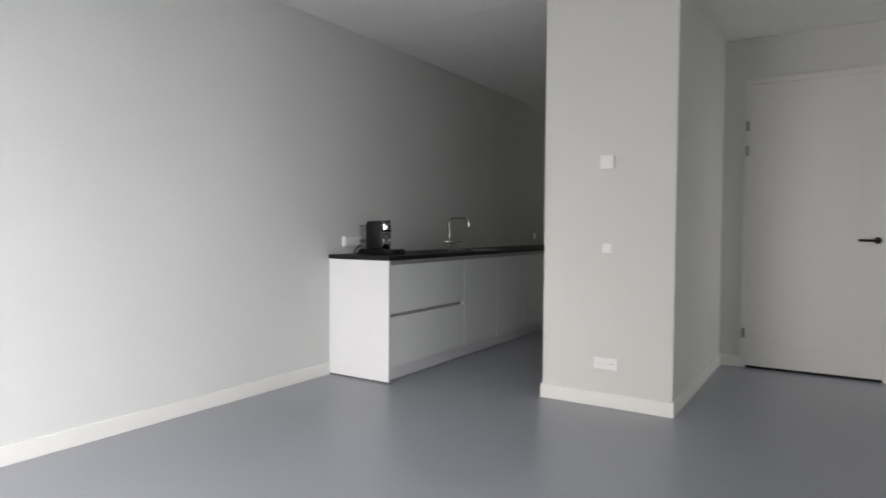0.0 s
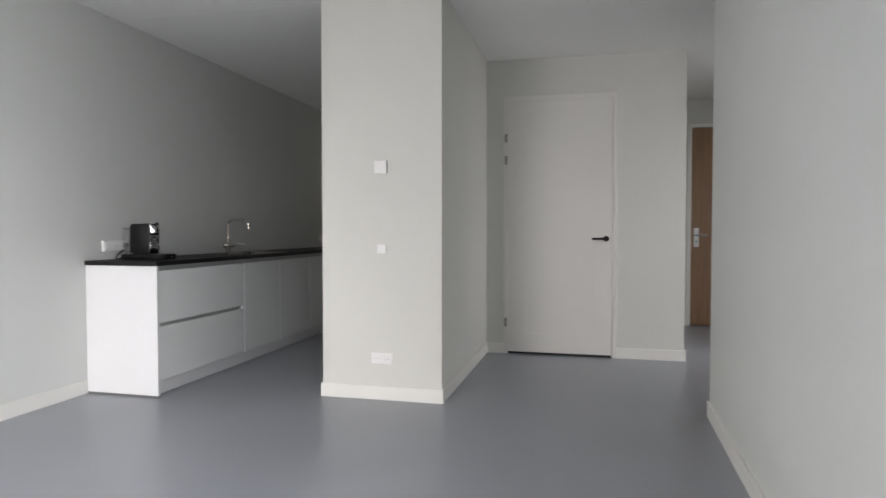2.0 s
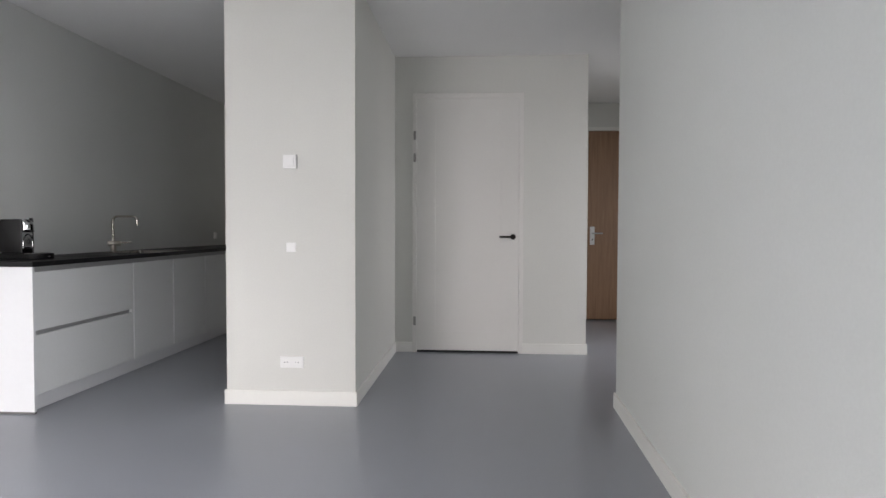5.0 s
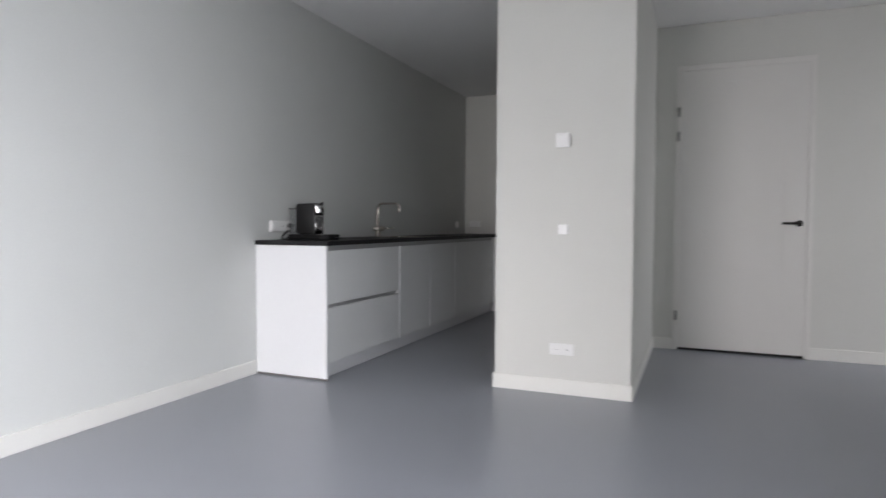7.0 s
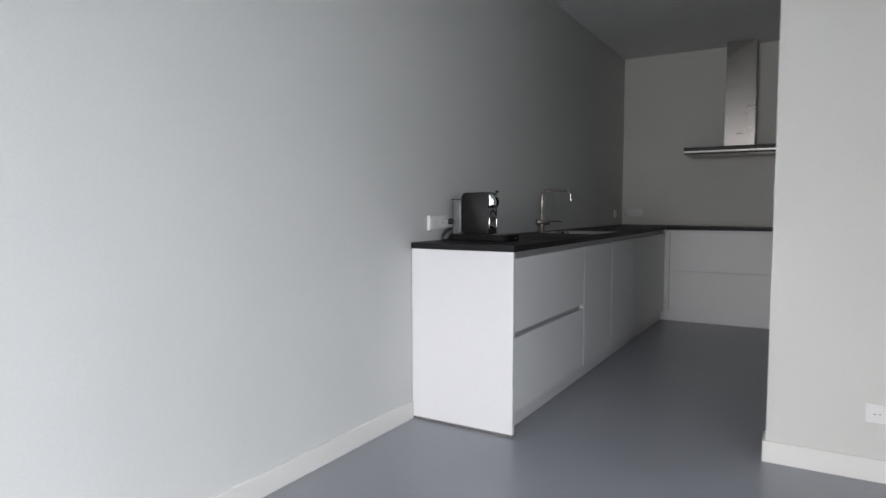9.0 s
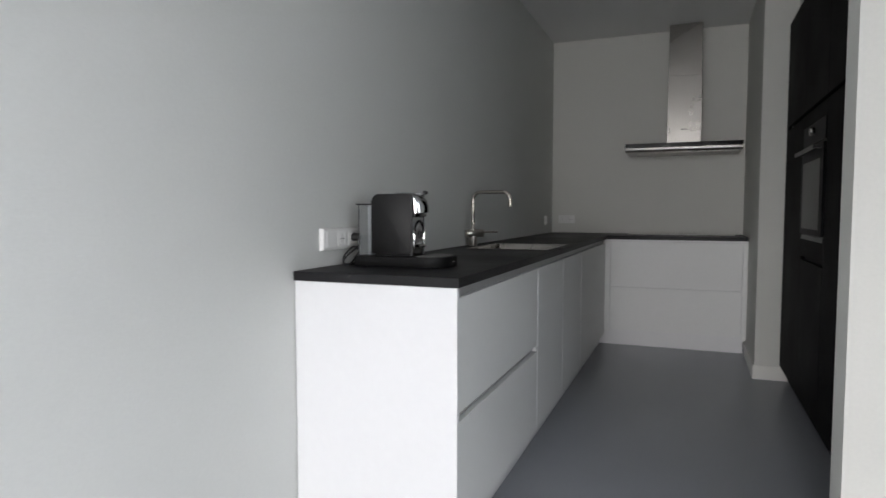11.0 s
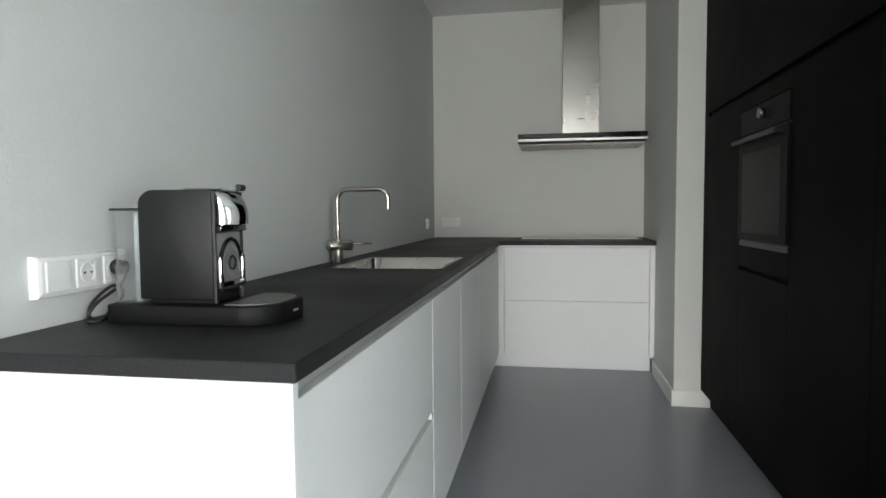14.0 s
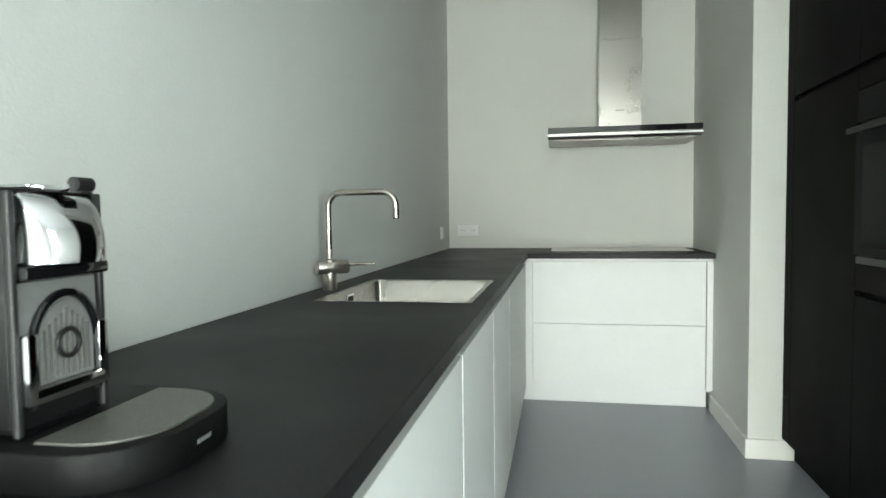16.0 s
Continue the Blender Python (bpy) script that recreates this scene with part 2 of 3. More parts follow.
def tube_bm(points, radius, seg=16, caps=True):
    """A round pipe along a line of points."""
    bm = bmesh.new()
    pts = [Vector(p) for p in points]
    rings, side = [], None
    for i, p in enumerate(pts):
        d = (pts[min(i + 1, len(pts) - 1)] - pts[max(i - 1, 0)]).normalized()
        if side is None:
            side = d.orthogonal().normalized()
        side = (side - d * side.dot(d)).normalized()
        other = d.cross(side)
        rings.append([bm.verts.new(p + radius * (math.cos(a) * side + math.sin(a) * other)) for a in (2 * math.pi * k / seg for k in range(seg))])
    for a, b in zip(rings, rings[1:]):
        for k in range(seg):
            bm.faces.new((a[k], a[(k + 1) % seg], b[(k + 1) % seg], b[k]))
    if caps:
        bm.faces.new(rings[0][::-1])
        bm.faces.new(rings[-1])
    bmesh.ops.recalc_face_normals(bm, faces=bm.faces)
    return bm


def rounded_outline(x0, y0, x1, y1, radii, seg=8):
    """Plan of a rectangle with its own radius at each corner: (x0,y0), (x1,y0), (x1,y1), (x0,y1)."""
    out = []
    for (cx, cy, sx, sy, start), r in zip(((x0, y0, 1, 1, 180), (x1, y0, -1, 1, 270), (x1, y1, -1, -1, 0), (x0, y1, 1, -1, 90)), radii):
        if r <= 0:
            out.append((cx, cy))
            continue
        for k in range(seg + 1):
            a = radians(start + 90 * k / seg)
            out.append((cx + sx * r + r * math.cos(a), cy + sy * r + r * math.sin(a)))
    return out


def mesh_of(name, bm, mat, smooth=False):
    me = bpy.data.meshes.new(name)
    bm.to_mesh(me)
    bm.free()
    me.materials.append(mat)
    if smooth:
        me.shade_smooth()
        me.set_sharp_from_angle(angle=radians(35))
    return me


def part(name, bm, mat, parent, label="", smooth=False):
    ob = new(name, mesh_of(name, bm, mat, smooth))
    ob.parent = parent
    ob.matrix_parent_inverse = parent.matrix_world.inverted() if parent.type != "EMPTY" else Matrix.Translation(-parent.location)
    if label:
        tagged(ob, label)
    return ob


def thing(name, at, label, category, group=""):
    ob = new(name)
    ob.location = at
    ob.empty_display_size = 0.1
    return tagged(ob, label, category, group)


def structure(name, bm, mat, label, category="wall"):
    return tagged(new(name, mesh_of(name, bm, mat)), label, category, kind="structure")


# ---- the rooms: floor, ceiling, walls ----
H = 2.73          # ceiling
Y_BACK = 4.165    # kitchen back wall
Y_S = -5.40       # window wall
X_E = 4.185       # right-hand wall of the living room
Y_DOOR = 2.092    # wall with the white door
Y_HALL = 4.27     # wall with the wooden door

structure("floor", box_bm(-0.2, Y_S - 0.3, -0.2, 6.2, 4.5, 0.0), M_FLOOR, "seamless satin grey poured floor", "floor")
structure("ceiling", join_bm(box_bm(-0.2, Y_S - 0.3, H, 6.2, 0.350, H + 0.2, 0.006), box_bm(-0.2, 0.351, H + 0.002, 6.2, 4.5, H + 0.2, 0.006)), M_CEIL, "white sprayed ceiling", "ceiling")
structure("wall_west", box_bm(-0.2, Y_S - 0.3, 0, 0, 4.5, H), M_SIDE, "plain light grey-green wall")
structure("wall_north", box_bm(0, Y_BACK, 0, 2.505, 4.5, H), M_WALL, "light grey painted kitchen back wall")
structure("wall_partition", join_bm(
    prism_bm([(1.657, 0.30), (2.507, 0.30), (2.507, Y_BACK), (1.662, Y_BACK), (1.662, 2.89), (2.43, 2.89), (2.43, 0.432), (1.654, 0.432)], 0, H)),
    M_WALL, "light grey painted partition with a niche for tall cupboards")
structure("wall_bulkhead", box_bm(1.862, 0.434, 2.362, 2.428, 2.888, H), M_WALL, "light grey boxed-in wall above the tall cupboards")
structure("wall_door", grid_bm([2.507, 2.69, 3.672, 4.268], [0, 2.37, H], {(1, 0)}, Y_DOOR, Y_DOOR + 0.1, "xzy"), M_WALL, "light grey painted wall around the white door")
structure("wall_hall_west", box_bm(4.168, Y_DOOR + 0.1, 0, 4.268, 4.5, H), M_WALL, "light grey painted hall wall")
structure("wall_hall_north", grid_bm([4.268, 4.61, 5.62, 6.2], [0, 2.42, H], {(1, 0)}, Y_HALL, Y_HALL + 0.12, "xzy"), M_WALL, "light grey painted hall end wall around the wooden door")
# Opening cut for the assumed hall window.
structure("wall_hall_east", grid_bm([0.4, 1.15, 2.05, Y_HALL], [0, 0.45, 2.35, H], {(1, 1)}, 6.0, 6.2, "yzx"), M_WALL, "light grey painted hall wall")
structure("wall_hall_south", box_bm(X_E + 0.1, 0.30, 0, 6.2, 0.40, H), M_WALL, "light grey painted hall wall")
def east_x(y):
    """Face of the slightly slanting east wall."""
    return X_E - 0.025 * (0.40 - y)


def east_piece(y0, y1, z0, z1):
    return prism_bm([(east_x(y0), y0), (X_E + 0.1, y0), (X_E + 0.1, y1), (east_x(y1), y1)], z0, z1)


WY0, WY1 = -4.76, -3.28   # assumed, unseen window in the east wall
structure("wall_east", join_bm(east_piece(WY1, 0.40, 0, H), east_piece(Y_S, WY0, 0, H), east_piece(WY0, WY1, 0, 0.10), east_piece(WY0, WY1, 2.45, H)),
          M_SIDE, "plain light grey-green living room wall with an assumed tall window")
structure("wall_south", grid_bm([0, 0.18, 1.78, X_E + 0.1], [0, 0.08, 2.45, H], {(1, 1)}, Y_S - 0.3, Y_S, "xzy"), M_WALL, "light painted wall with a wide window")
structure("wall_store_back", box_bm(2.507, Y_DOOR + 0.1, 0, 4.168, Y_DOOR + 0.16, H), M_WALL, "plain closing wall behind the white door")
structure("wall_porch_back", box_bm(4.4, Y_HALL + 0.13, 0, 6.0, Y_HALL + 0.2, H), M_WALL, "plain closing wall behind the wooden door")
structure("ground", box_bm(-300, -600, -0.5, 300, 600, -0.3), M_GROUND, "grey paving outside", "ground")


def window(name, x0, x1, z0, z1):
    root = tagged(new(name, mesh_of(name, grid_bm([x0, x0 + 0.06, x1 - 0.06, x1], [z0, z0 + 0.06, z1 - 0.06, z1], {(1, 1)}, Y_S - 0.22, Y_S - 0.14, "xzy", 0.004), M_FRAME)),
                  "tall grey-framed window letting in daylight", "window", kind="structure")
    p = part("pane", box_bm(x0 + 0.06, Y_S - 0.19, z0 + 0.06, x1 - 0.06, Y_S - 0.17, z1 - 0.06), M_GLASS, root)
    p.visible_shadow = False
    part("window_sill", box_bm(x0, Y_S - 0.13, z0 - 0.0, x1, Y_S + 0.03, z0 + 0.02, 0.003), M_BASE, root)


window("window_1", 0.18, 1.78, 0.08, 2.45)
# Unseen window added so that the hall gets light.
assumed_hall_window = tagged(new("window_2_assumed", mesh_of("window_2_assumed", grid_bm([1.15, 1.21, 1.99, 2.05], [0.45, 0.51, 2.29, 2.35], {(1, 1)}, 6.06, 6.12, "yzx", 0.004), M_FRAME)),
                     "assumed narrow grey-framed side window, unseen, added to light the hall", "window", kind="structure")
hall_pane = part("pane", box_bm(6.08, 1.21, 0.51, 6.10, 1.99, 2.29), M_GLASS, assumed_hall_window)
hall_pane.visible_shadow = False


# Window out of view, assumed from how bright the west wall is.
assumed_side_window = tagged(new("window_3_assumed", mesh_of("window_3_assumed", grid_bm([WY0, WY0 + 0.06, WY1 - 0.06, WY1], [0.10, 0.16, 2.39, 2.45], {(1, 1)}, X_E + 0.02, X_E + 0.08, "yzx", 0.004), M_FRAME)),
                     "assumed tall grey-framed window, unseen, in the living room side wall", "window", kind="structure")
side_pane = part("pane", box_bm(X_E + 0.04, WY0 + 0.06, 0.16, X_E + 0.06, WY1 - 0.06, 2.39), M_GLASS, assumed_side_window)
side_pane.visible_shadow = False


def baseboard(x0, y0, x1, y1):
    structure("baseboard", box_bm(x0, y0, 0.0, x1, y1, 0.095, 0.003), M_BASE, "off-white painted baseboard along the wall", "baseboard")


T = 0.013
baseboard(0.0, Y_S, T, -0.030)
baseboard(1.657 - T, 0.30 - T, 2.507 + T, 0.30)
baseboard(2.507, 0.30, 2.507 + T, Y_DOOR - T)
baseboard(1.656 - T, 0.30, 1.656, 0.432)
baseboard(1.662 - T, 2.89 - T, 1.865, 2.89)
baseboard(1.662 - T, 2.89, 1.662, 3.60)
baseboard(2.507, Y_DOOR - T, 2.672, Y_DOOR)
baseboard(3.692, Y_DOOR - T, 4.268 + T, Y_DOOR)
baseboard(4.268, Y_DOOR, 4.268 + T, Y_HALL - T)
baseboard(4.268, Y_HALL - T, 4.585, Y_HALL)
structure("baseboard", prism_bm([(X_E - T, 0.40 + T), (X_E, 0.40 + T), (X_E, 0.40), (east_x(Y_S), Y_S), (east_x(Y_S) - T, Y_S)], 0, 0.095), M_BASE, "off-white painted baseboard along the wall", "baseboard")
baseboard(X_E, 0.40, 6.0, 0.40 + T)


# ---- doors ----
def lever_rose(parent, x, y, z, mat, length=-0.125):
    """A round rose with a straight lever along x."""
    rose = part("rose", cyl_bm(0.026, 0.010, 32, at=(x, y, z), rot=(90, 0, 0), bevel=0.003), mat, parent, smooth=True)
    part("door_handle", join_bm(cyl_bm(0.0095, 0.045, 20, at=(x, y - 0.008, z), rot=(90, 0, 0)),
         tube_bm([(x + 0.006, y - 0.050, z), (x + length * 0.3, y - 0.052, z), (x + length, y - 0.050, z + 0.001)], 0.0095)), mat, parent, "dark bronze lever handle", smooth=True)
    return rose


def white_door():
    y = Y_DOOR
    root = tagged(new("door_1", mesh_of("door_1", grid_bm([2.672, 2.710, 3.652, 3.692], [0, 2.345, 2.392], {(1, 0)}, y - 0.016, y + 0.10, "xzy", 0.003), M_DOOR)),
                  "closed off-white panelled door in a matching frame", "door", kind="structure")
    part("leaf", join_bm(grid_bm([2.711, 2.885, 3.485, 3.651], [0.024, 0.20, 2.235, 2.344], {(1, 1)}, y - 0.0145, y + 0.027, "xzy", 0.0015),
                                box_bm(2.880, y - 0.0125, 0.195, 3.490, y + 0.02, 2.240)), M_DOOR, root)
    for z in (2.008, 1.805, 0.295):
        part("hinge", join_bm(box_bm(2.681, y - 0.0205, z - 0.040, 2.699, y - 0.0165, z + 0.040, 0.001), cyl_bm(0.0065, 0.08, 16, at=(2.699, y - 0.023, z - 0.040), bevel=0.002)), M_HINGE, root, "grey metal hinge", smooth=True)
    lever_rose(root, 3.598, y - 0.013, 1.078, M_HANDLE)
    # Near-black bar fills the gap and draws its shade.
    part("threshold_shade", box_bm(2.713, y + 0.010, 0.001, 3.649, y + 0.05, 0.023), M_HOLE, root, "dark strip standing in for the shade under the door")


def wood_door():
    y = Y_HALL
    root = tagged(new("door_2", mesh_of("door_2", grid_bm([4.585, 4.635, 5.575, 5.625], [0, 2.385, 2.43], {(1, 0)}, y - 0.012, y + 0.10, "xzy", 0.003), M_BASE)),
                  "closed oak-veneer flush door in a white frame", "door", kind="structure")
    part("leaf", box_bm(4.638, y + 0.012, 0.012, 5.572, y + 0.052, 2.382, 0.002), M_WOOD, root, "brown oak veneer leaf")
    part("handle_plate", box_bm(4.668, y + 0.002, 0.955, 4.726, y + 0.012, 1.185, 0.006), M_WHITE, root, "white-silver handle plate", smooth=True)
    part("door_handle", tube_bm([(4.697, y + 0.004, 1.10), (4.697, y - 0.045, 1.10), (4.715, y - 0.05, 1.10), (4.815, y - 0.05, 1.10)], 0.009), M_ALU, root, "silver lever handle", smooth=True)
    part("cylinder", cyl_bm(0.009, 0.006, 16, at=(4.697, y + 0.003, 1.02), rot=(90, 0, 0)), M_HOLE, root)


white_door()
wood_door()


# ---- switches and sockets ----
def plate(name, at, w, h, turn, label, category, pieces, depth=0.011, slope=0.004):
    """A flat cover plate on a wall: at its middle, facing -y before it is turned about z. pieces: (kind, offset)."""
    root = thing(name, at, label, category)
    m = Matrix.Translation(at) @ Matrix.Rotation(radians(turn), 4, "Z")

    def put(n, bm, mat, parent, smooth=False):
        bmesh.ops.transform(bm, matrix=m, verts=bm.verts)
        return part(n, bm, mat, parent, smooth=smooth)

    face = box_bm(-w / 2, -depth, -h / 2, w / 2, 0, h / 2)
    bmesh.ops.bevel(face, geom=[e for e in face.edges if all(v.co.y < -0.001 for v in e.verts)], offset=slope, segments=2, profile=0.6, affect="EDGES")
    put("frame", face, M_PLASTIC, root)
    m = m @ Matrix.Translation((0, 0.011 - depth, 0))
    for kind, dx in pieces:
        if kind == "rocker":
            put("rocker", box_bm(dx - 0.029, -0.016, -0.029, dx + 0.029, -0.010, 0.029, 0.003), M_PLASTIC, root)
        elif kind == "blank":
            put("cover", box_bm(dx - 0.030, -0.013, -0.030, dx + 0.030, -0.010, 0.030, 0.002), M_PLASTIC, root)
        elif kind == "socket":
            face = put("socket_face", grid_bm([dx - 0.030, dx - 0.0205, dx + 0.0205, dx + 0.030], [-0.030, -0.0205, 0.0205, 0.030], {(1, 1)}, -0.013, -0.009, "xzy", 0.001), M_PLASTIC, root)
            bowl = cyl_bm(0.0205, 0.002, 32, at=(dx, -0.0105, 0), rot=(90, 0, 0))
            put("socket_bowl", bowl, M_PLASTIC, root)
            ring = bmesh.new()
            bmesh.ops.create_circle(ring, segments=32, radius=0.0215)
            inner = bmesh.ops.extrude_edge_only(ring, edges=list(ring.edges))
            bmesh.ops.scale(ring, vec=(0.86, 0.86, 1), verts=[g for g in inner["geom"] if isinstance(g, bmesh.types.BMVert)])
            bmesh.ops.transform(ring, matrix=Matrix.Translation((dx, -0.0145, 0)) @ Matrix.Rotation(radians(90), 4, "X"), verts=ring.verts)
            bmesh.ops.solidify(ring, geom=list(ring.faces), thickness=0.0015)
            put("socket_ring", ring, M_PLASTIC, root)
            for s in (-0.0095, 0.0095):
                put("pin_hole", cyl_bm(0.0027, 0.0006, 12, at=(dx + s, -0.0127, 0), rot=(90, 0, 0)), M_HOLE, root)
    return root


plate("thermostat", (2.086, 0.30, 1.577), 0.086, 0.086, 0, "square white wall thermostat on the partition", "thermostat", [("rocker", 0)], 0.022, 0.003)
plate("light_switch", (2.091, 0.30, 1.028), 0.062, 0.058, 0, "small square white light switch on the partition", "light switch", [("blank", 0)])
plate("double_socket", (2.091, 0.30, 0.282), 0.152, 0.074, 0, "white double wall socket low on the partition", "socket", [("socket", -0.036), ("socket", 0.036)])
plate("triple_socket", (0.0, 0.252, 1.037), 0.250, 0.080, 90, "white three-gang socket plate on the wall above the worktop", "socket", [("blank", -0.076), ("socket", 0.0), ("socket", 0.076)], 0.019, 0.011)
plate("wall_socket", (0.0, 3.87, 1.057), 0.08, 0.08, 90, "white single wall socket above the worktop", "socket", [("socket", 0)])
plate("double_socket", (0.140, Y_BACK, 1.066), 0.152, 0.080, 0, "white double wall socket above the corner of the worktop", "socket", [("socket", -0.036), ("socket", 0.036)])


# ---- kitchen base units ----
ZT = 0.939        # worktop
ZU = 0.908        # its underside
ZF0, ZF1 = 0.112, 0.873   # fronts
XF = 0.578        # faces of the long run
YF = 3.585        # faces of the short run


def base_unit_long(y0, y1, kind, label):
    root = thing("base_cabinet", (0.29, (y0 + y1) / 2, 0), label, "kitchen cabinet", "base cabinets under the worktop")
    part("body", box_bm(0.02, y0 + 0.001, ZF0 - 0.005, XF - 0.022, y1 - 0.001, ZU - 0.001 if kind == "drawers" else 0.70), M_WHITE, root)
    if kind != "drawers":
        part("front_rail", box_bm(XF - 0.040, y0 + 0.001, 0.701, XF - 0.022, y1 - 0.001, ZU - 0.001), M_WHITE, root)
    g = 0.0025
    if kind == "drawers":
        for z0, z1 in ((ZF0, 0.484), (0.512, ZF1)):
            part("drawer_front", box_bm(XF - 0.020, y0 + g, z0, XF, y1 - g, z1, 0.0015), M_FRONT, root)
        part("grip_rail", box_bm(XF - 0.0216, y0 + g, 0.485, XF - 0.0195, y1 - 0.004, 0.511), M_RAIL, root)
        part("rail_end_cap", box_bm(XF - 0.021, y1 - 0.028, 0.487, XF + 0.001, y1 - 0.004, 0.509, 0.002), M_PLASTIC, root, "white end cap of the grip rail")
    else:
        door = part("door", box_bm(XF - 0.020, y0 + 0.0087, ZF0, XF, y1 - g, ZF1, 0.0012), M_FRONT, root)
        part("edge_band", box_bm(XF - 0.0195, y0 + 0.0075, ZF0 + 0.001, XF - 0.0005, y0 + 0.0085, ZF1 - 0.001), M_WHITE, door, "white edge of the door")
    part("top_rail", box_bm(XF - 0.0216, y0, ZF1 - 0.004, XF - 0.0195, y1, ZU - 0.001), M_RAIL, root)
    return root


base_unit_long(-0.005, 1.070, "drawers", "white base cabinet with two wide drawers beside the end panel")
base_unit_long(1.070, 1.698, "door", "white base cabinet with one flat door")
base_unit_long(1.698, 2.330, "door", "white base cabinet with one flat door under the sink")
base_unit_long(2.330, 3.560, "door", "white corner base cabinet with a wide flat front")

end = thing("cabinet_end_panel", (0.29, 0.01, 0), "white end panel closing the kitchen run down to the floor", "panel")
part("foot_strip", box_bm(0.003, -0.026, 0.001, 0.582, -0.008, 0.014), M_GREY, end, "grey foot strip")
part("panel", box_bm(0.003, -0.028, 0.014, 0.584, -0.007, ZU - 0.001, 0.0015), M_WHITE, end)

short = thing("base_cabinet", (1.13, 3.87, 0), "white base cabinet with two wide drawers below the hob", "kitchen cabinet", "base cabinets under the worktop")
part("body", box_bm(XF + 0.03, YF + 0.022, 0.113, 1.655, Y_BACK - 0.005, ZU - 0.001), M_WHITE, short)
for z0, z1 in ((0.145, 0.506), (0.512, ZU - 0.02)):
    part("drawer_front", box_bm(0.622, YF, z0, 1.622, YF + 0.020, z1, 0.0015), M_FRONT, short)
part("corner_filler", box_bm(XF - 0.018, YF - 0.004, 0.125, 0.618, YF + 0.020, ZU - 0.02, 0.0015), M_FRONT, short)
part("side_filler", box_bm(1.626, YF - 0.004, 0.125, 1.661, YF + 0.020, ZU - 0.02, 0.0015), M_FRONT, short)
part("top_rail", box_bm(XF - 0.018, YF + 0.002, ZU - 0.018, 1.661, YF + 0.02, ZU - 0.001), M_WHITE, short)

pl = thing("plinth", (0.5, 1.8, 0), "white plinth along the foot of the long cabinet run", "plinth")
part("board", box_bm(0.508, -0.006, 0.002, 0.524, 3.688, ZF0 - 0.006, 0.001), M_WHITE, pl)
pl = thing("plinth", (1.1, 3.69, 0), "white plinth along the foot of the hob cabinet", "plinth")
part("board", box_bm(0.525, 3.672, 0.002, 1.646, 3.688, 0.112, 0.001), M_WHITE, pl)

SX0, SX1, SY0, SY1 = 0.116, 0.543, 1.395, 1.960   # cut-out for the sink
top = thing("worktop", (0.3, 2.0, ZU), "dark anthracite speckled laminate worktop around the corner", "worktop")
part("slab", grid_bm([0.002, SX0, SX1, 0.592, 1.660], [-0.036, SY0, SY1, 3.528, Y_BACK - 0.002], {(1, 1), (3, 0), (3, 1), (3, 2)}, ZU, ZT, "xyz", 0.002), M_TOP, top)


part("edge_band", box_bm(0.004, -0.0366, ZU + 0.002, 0.590, -0.0361, ZT - 0.002), M_TOP, top)
part("edge_band", box_bm(0.5921, -0.034, ZU + 0.002, 0.5926, 3.526, ZT - 0.002), M_TOP, top)


# ---- sink and tap ----
def sink():
    root = thing("sink", ((SX0 + SX1) / 2, (SY0 + SY1) / 2, ZT), "brushed steel single-bowl sink set into the worktop", "sink")
    bm = bmesh.new()
    rings = []
    for inset, z, r in ((-0.010, ZT + 0.0015, 0.012), (0.006, ZT + 0.0015, 0.012), (0.009, ZT - 0.004, 0.014), (0.011, ZT - 0.190, 0.02), (0.026, ZT - 0.205, 0.03)):
        o = rounded_outline(SX0 + inset, SY0 + inset, SX1 - inset, SY1 - inset, (r, r, r, r), 5)
        rings.append([bm.verts.new((x, y, z)) for x, y in o])
    for a, b in zip(rings, rings[1:]):
        for k in range(len(a)):
            bm.faces.new((a[k], a[(k + 1) % len(a)], b[(k + 1) % len(a)], b[k]))
    bm.faces.new(rings[-1])
    bmesh.ops.recalc_face_normals(bm, faces=bm.faces)
    for f in bm.faces:
        f.normal_flip() if f.normal.z < -0.5 else None
    part("basin", bm, M_STEELH, root, smooth=True)
    part("drain", cyl_bm(0.045, 0.006, 32, at=(SX0 + 0.22, (SY0 + SY1) / 2, ZT - 0.206), bevel=0.002), M_CHROME, root, smooth=True)
    part("overflow", box_bm(SX0 + 0.009, 1.612, ZT - 0.046, SX0 + 0.0135, 1.672, ZT - 0.012, 0.0015), M_CHROME, root, "small rectangular overflow")
    part("overflow_slot", box_bm(SX0 + 0.0130, 1.618, ZT - 0.042, SX0 + 0.0142, 1.666, ZT - 0.018), M_HOLE, root)


